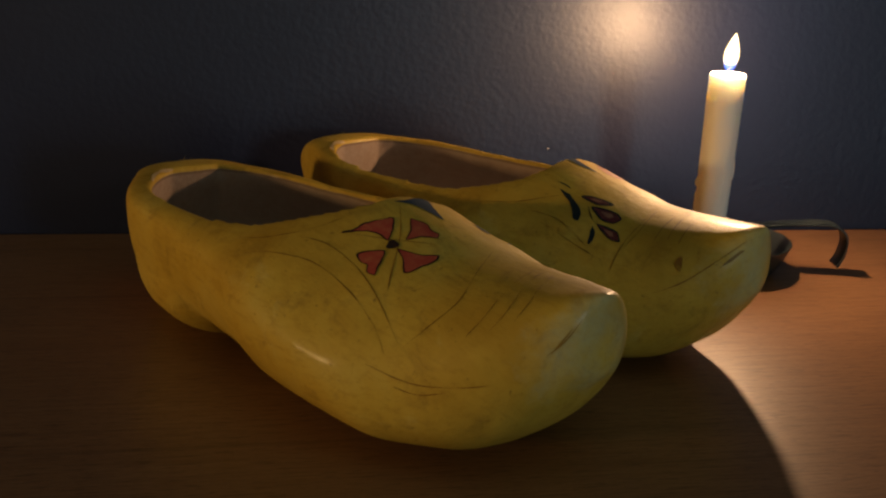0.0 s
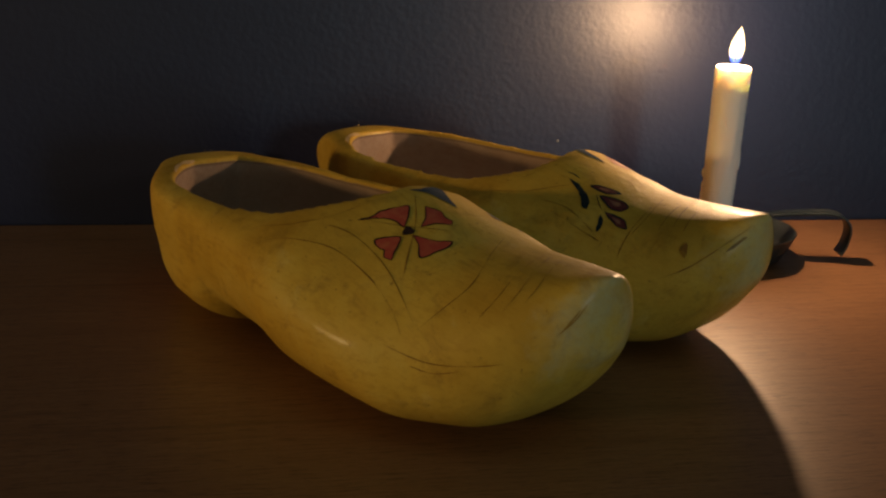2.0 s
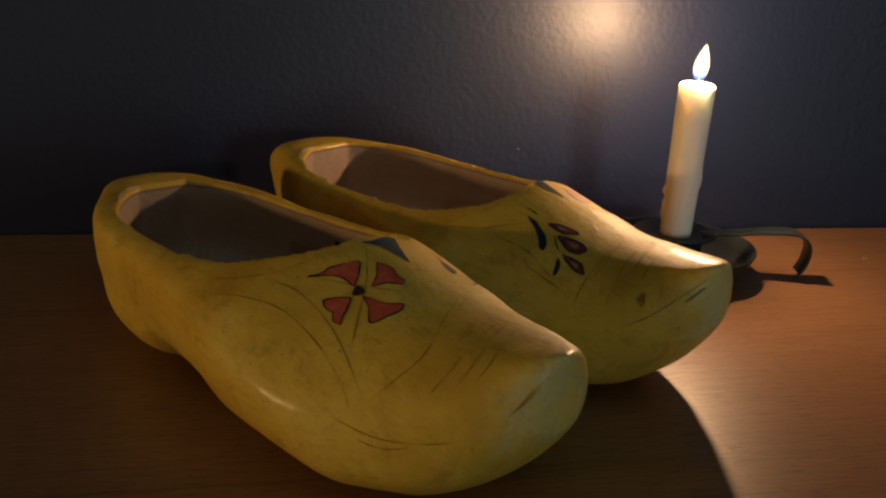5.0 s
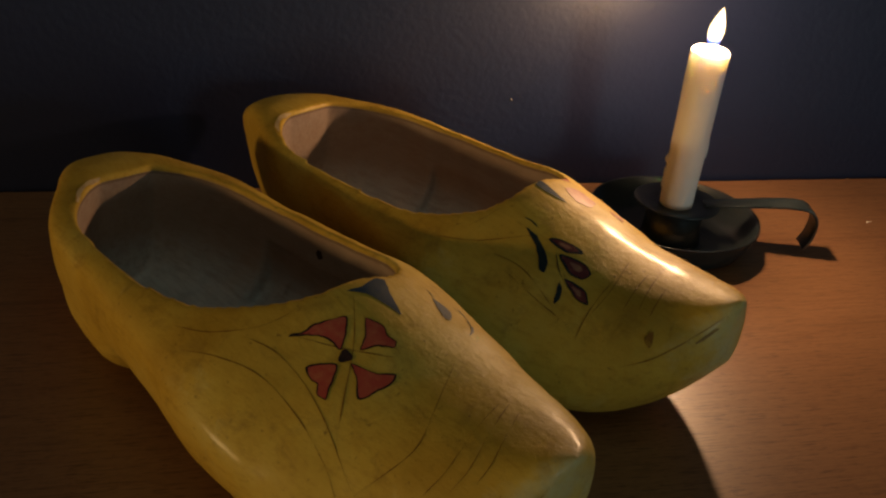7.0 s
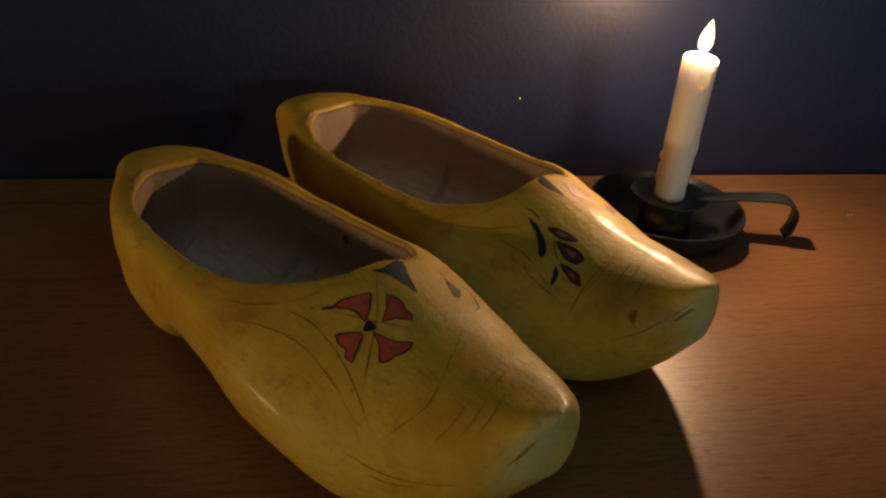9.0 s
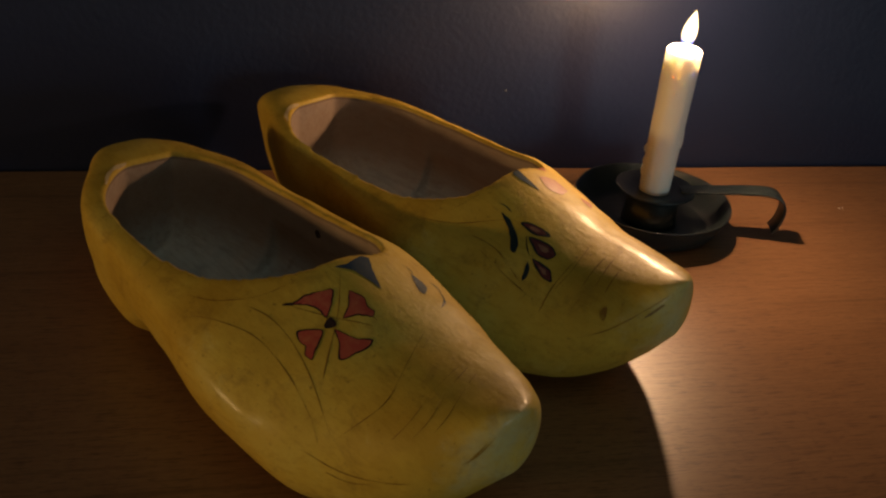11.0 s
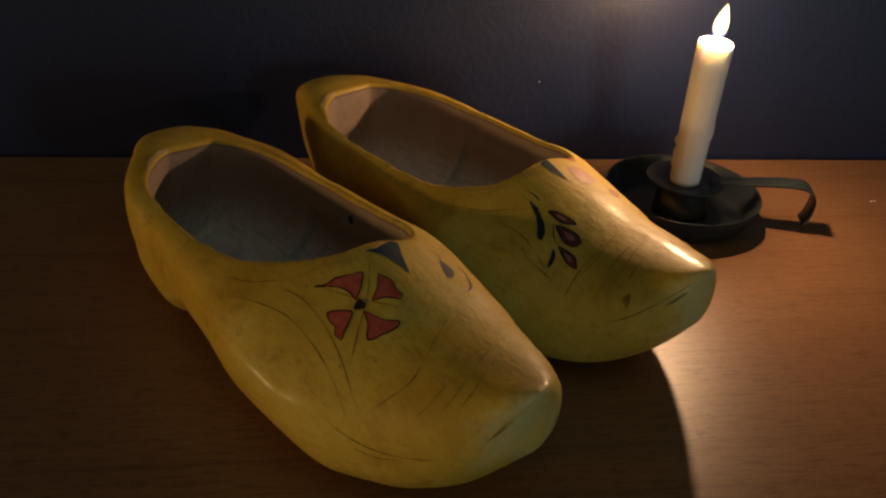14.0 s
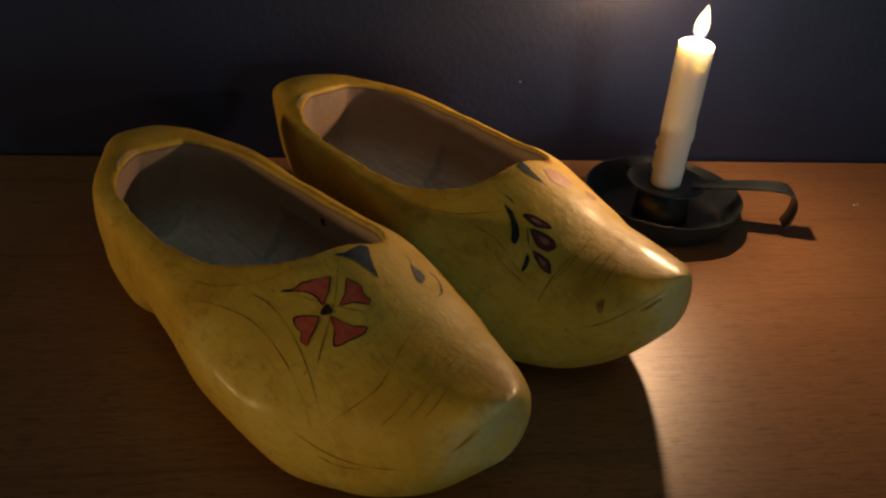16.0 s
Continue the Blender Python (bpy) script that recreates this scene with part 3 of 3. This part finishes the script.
def clog(side, m, marks, right, left, label):
    me = clog_mesh(side, right, left)
    ob = new("wooden_clog", me)
    ob.matrix_world = m
    tree = BVHTree.FromPolygons([v.co for v in me.vertices], [p.vertices for p in me.polygons])
    for kind, name, pts in marks:
        plain = PLAIN.get(name, name)
        if kind == "fill":
            line = brush_edge(pts)
            shape = part(plain, patch(tree, side, line, 0.00022), PAINT[name], ob)
            if name in ("petal", "bud"):
                if name == "bud":
                    c = sum(line, Vector((0, 0))) / len(line)
                    part("bud_heart", patch(tree, side, [c + (p - c) * 0.42 for p in line], 0.00038, 3), M_HEART, shape)
                part("outline", ribbon(tree, side, line + line[:2], 0.030 if name == "petal" else 0.05, 0.00034, 0.6), M_DARK if name == "petal" else M_NAVY, shape)
        elif kind == "dot":
            c, r = Vector(pts[0]), 0.22 if name == "flower_centre" else 0.14
            line = [c + Vector((math.cos(a), math.sin(a))) * r * (1 + 0.15 * math.sin(3 * a)) for a in np.linspace(0, 2 * math.pi, 18)[:-1]]
            part(plain, patch(tree, side, line, 0.0004, 3), PAINT[name], ob)
        else:
            width = {"groove": 0.018, "stem": 0.045, "fine_stroke": 0.022, "scuff": 0.05, "stem_thick": 0.08}[name]
            part(plain, ribbon(tree, side, smooth_line(pts, 14), width, 0.0002), PAINT[name], ob)
    return tagged(ob, label, "clog", "pair of clogs")


def splinter(ob, side, pts):
    """A pale splintered strip on the inner edge of the mouth, at the heel."""
    me = ob.data
    tree = BVHTree.FromPolygons([v.co for v in me.vertices], [p.vertices for p in me.polygons])
    bm = ribbon(tree, side, smooth_line(pts, 8), 0.10, 0.0006, 0.2)
    part("splinter", bm, M_PALE, ob, "pale splintered wood")


clog_near = clog(1, pose(-0.2960, 0.0002, 0, 0, 0, -60.3), MARKS_FLOWER, (2.2, 0.98, 0.04), (4.2, 0.96, 0.13), "yellow varnished wooden clog painted with a red flower")
clog_far = clog(-1, pose(-0.2153, 0.0700, 0, 0, 0, -55.4), MARKS_BUDS, (4.0, 1.0, 0.16), (3.2, 1.07, 0.02), "yellow varnished wooden clog painted with plum-coloured buds")
tree = BVHTree.FromPolygons([v.co for v in clog_near.data.vertices], [p.vertices for p in clog_near.data.polygons])
part("knot", spot(tree, 1, (13.3, 3.6, 5.2), 0.0019), M_KNOT, clog_near, "dark knot in the bare wood")


def fibre(ob, side, at, lean, tall):
    """A loose wood fibre that stands up from the rim."""
    me = ob.data
    tree = BVHTree.FromPolygons([v.co for v in me.vertices], [p.vertices for p in me.polygons])
    hit = tree.find_nearest(Vector((at[0] / 100, side * at[1] / 100, at[2] / 100)))[0]
    bm = bmesh.new()
    last = None
    for k in range(6):
        t = k / 5
        c = hit + Vector((lean[0] * t * t, lean[1] * t * t, tall * t - 0.0004))
        w = 0.00016 * (1.1 - t)
        row = [bm.verts.new(c + Vector((w * math.cos(a), w * math.sin(a), 0))) for a in (0, 2.09, 4.19)]
        if last:
            for i in range(3):
                bm.faces.new((last[i], last[(i + 1) % 3], row[(i + 1) % 3], row[i]))
        last = row
    bm.faces.new(last)
    part("loose_fibre", bm, M_PALE, ob, "thin pale wood fibre")


for ob, side, across in ((clog_near, 1, 0.14), (clog_far, -1, -0.42)):
    fibre(ob, side, (2.85, across, 6.5), (0.0004, 0.0006, 0.0), 0.0026)
    fibre(ob, side, (3.1, across + 0.25, 6.5), (-0.0007, 0.0003, 0.0), 0.0016)
splinter(clog_near, 1, [(6.15, -3.05, 6.35), (5.6, -2.75, 6.45), (5.1, -2.2, 6.5), (4.8, -1.4, 6.5)])
splinter(clog_far, -1, [(6.1, 3.0, 6.35), (5.5, 2.65, 6.45), (5.0, 2.0, 6.5), (4.7, 1.2, 6.5)])

# ---------------------------------------------------------------- candle and holder
CX, CY = 0.0100, 0.0010
holder = empty("candle_holder", pose(CX, CY, 0))
tagged(holder, "black iron chamber candlestick with a strap handle", "candle holder")
part("dish", lathe([(0, 0.0008), (0.034, 0.0), (0.0385, 0.0025), (0.0435, 0.0105), (0.0460, 0.0170), (0.0466, 0.0176), (0.0462, 0.0182), (0.0452, 0.0176),
                    (0.0422, 0.0110), (0.0372, 0.0045), (0.0330, 0.0028), (0, 0.0028)], 80, 0.006), M_IRON, holder)
part("socket", lathe([(0, 0.0028), (0.0165, 0.0028), (0.0158, 0.0060), (0.0152, 0.0215), (0, 0.0215)]), M_IRON, holder)
part("drip_collar", lathe([(0, 0.0215), (0.0150, 0.0215), (0.0228, 0.0238), (0.0233, 0.0246), (0.0226, 0.0250), (0.0140, 0.0228), (0, 0.0224)], 64, 0.012), M_IRON, holder)


def strap(points, width, thick):
    """A flat iron strap bent along (out, up) points."""
    line = smooth_line(points, 8)
    bm = bmesh.new()
    last = None
    for i, p in enumerate(line):
        d = (line[min(i + 1, len(line) - 1)] - line[max(i - 1, 0)]).normalized()
        n = Vector((-d.y, d.x)) * thick / 2
        t = i / (len(line) - 1)
        w = width * (0.62 + 0.38 * min(1, t * 2.2)) / 2
        row = [bm.verts.new((q.x, s * w, q.y)) for q, s in ((p + n, -1), (p + n, 1), (p - n, 1), (p - n, -1))]
        if last:
            for k in range(4):
                bm.faces.new((last[k], last[(k + 1) % 4], row[(k + 1) % 4], row[k]))
        else:
            bm.faces.new(row)
        last = row
    bm.faces.new(last[::-1])
    bmesh.ops.recalc_face_normals(bm, faces=bm.faces)
    bmesh.ops.bevel(bm, geom=[e for e in bm.edges if e.is_manifold and e.calc_face_angle() > 1.2], offset=0.0003, segments=1, affect="EDGES")
    return bm


handle = part("strap_handle", strap([(0.015, 0.0240), (0.026, 0.0252), (0.049, 0.0278), (0.066, 0.0286), (0.0735, 0.0262), (0.0768, 0.0200), (0.0758, 0.0110), (0.0728, 0.0048)], 0.0135, 0.0014), M_IRON, holder)
handle.rotation_euler = (0, 0, radians(-14.5))

# the candle leans slightly out of its socket
candle = empty("candle", pose(CX - 0.0003, CY, 0.0226, 2.6, -0.8, 0))
tagged(candle, "lit ivory wax candle standing in an iron holder", "candle")
TALL = 0.0878
profile = [(0, 0), (0.0088, 0), (0.0091, 0.004)] + [(0.0090 + 0.0010 * (k / 14) ** 0.8, 0.004 + (TALL - 0.006) * k / 14) for k in range(1, 15)]
profile += [(0.0098, TALL - 0.0008), (0.0092, TALL), (0.0078, TALL - 0.0010), (0.0050, TALL - 0.0022), (0, TALL - 0.0026)]
wax_body = part("wax_body", lathe(profile, 56, 0.025), M_WAX, candle)


def drip(length, width):
    bm = bmesh.new()
    bmesh.ops.create_uvsphere(bm, u_segments=14, v_segments=10, radius=1.0)
    for v in bm.verts:
        z = v.co.z
        fat = 1.0 - 0.45 * max(0, z)
        v.co = Vector((v.co.x * width * 0.7 * fat, v.co.y * width * fat, z * length))
    return bm


for angle, high, length, width in ((156, 0.0262, 0.0030, 0.0017), (160, 0.0130, 0.0042, 0.0012), (150, 0.0180, 0.0030, 0.0010), (335, 0.0350, 0.0060, 0.0008)):
    d = part("wax_drip", drip(length, width), M_WAX, wax_body)
    r = 0.0092 + 0.0008 * high / TALL
    d.location = (r * math.cos(radians(angle)), r * math.sin(radians(angle)), high)
    d.rotation_euler = (0, 0, radians(angle))
bm = bmesh.new()
line = [(0, 0, TALL - 0.004), (0.0002, 0, TALL + 0.001), (0.0006, 0.0002, TALL + 0.0040), (0.0014, 0.0003, TALL + 0.0062)]
last = None
for x, y, z in line:
    row = [bm.verts.new((x + 0.0006 * math.cos(a), y + 0.0006 * math.sin(a), z)) for a in (0, 1.26, 2.51, 3.77, 5.03)]
    if last:
        for k in range(5):
            bm.faces.new((last[k], last[(k + 1) % 5], row[(k + 1) % 5], row[k]))
    last = row
bm.faces.new(last)
part("wick", bm, M_WICK, candle)


def flame_shape(width, tall):
    bm = lathe([(0, 0), (0.0014 * width, 0.04 * tall), (0.0023 * width, 0.13 * tall), (0.0029 * width, 0.26 * tall), (0.0032 * width, 0.41 * tall), (0.0029 * width, 0.57 * tall),
                (0.0020 * width, 0.74 * tall), (0.0010 * width, 0.89 * tall), (0, tall)], 28)
    for v in bm.verts:
        k = v.co.z / tall
        v.co.x += 0.0016 * k * k
        v.co.y *= 0.9
    return bm


flame = part("flame", flame_shape(1.30, 0.0214), M_FLAME, candle, "bright yellow-white candle flame")
flame.location = (0.0004, 0, TALL + 0.0008)
part("flame_core", flame_shape(1.10, 0.0190), M_CORE, flame, "white-hot core of the flame").location = (0, 0, 0.0012)

# ---------------------------------------------------------------- crumbs of wax on the desk
for x, y, size in ((0.1472, 0.0155, 0.0006), (0.1500, 0.0162, 0.0005)):
    bm = bmesh.new()
    bmesh.ops.create_icosphere(bm, subdivisions=2, radius=size)
    for v in bm.verts:
        v.co *= 1 + 0.4 * noise.noise(v.co * 900 + Vector((x * 90, 0, 0)))
        v.co.z = max(v.co.z, -size * 0.55) * 0.7 + size * 0.385
    crumb = part("wax_crumb", bm, M_WAX)
    crumb.location = (x, y, 0)
    tagged(crumb, "tiny pale crumb of wax lying on the desk", "crumb", "crumbs of wax")
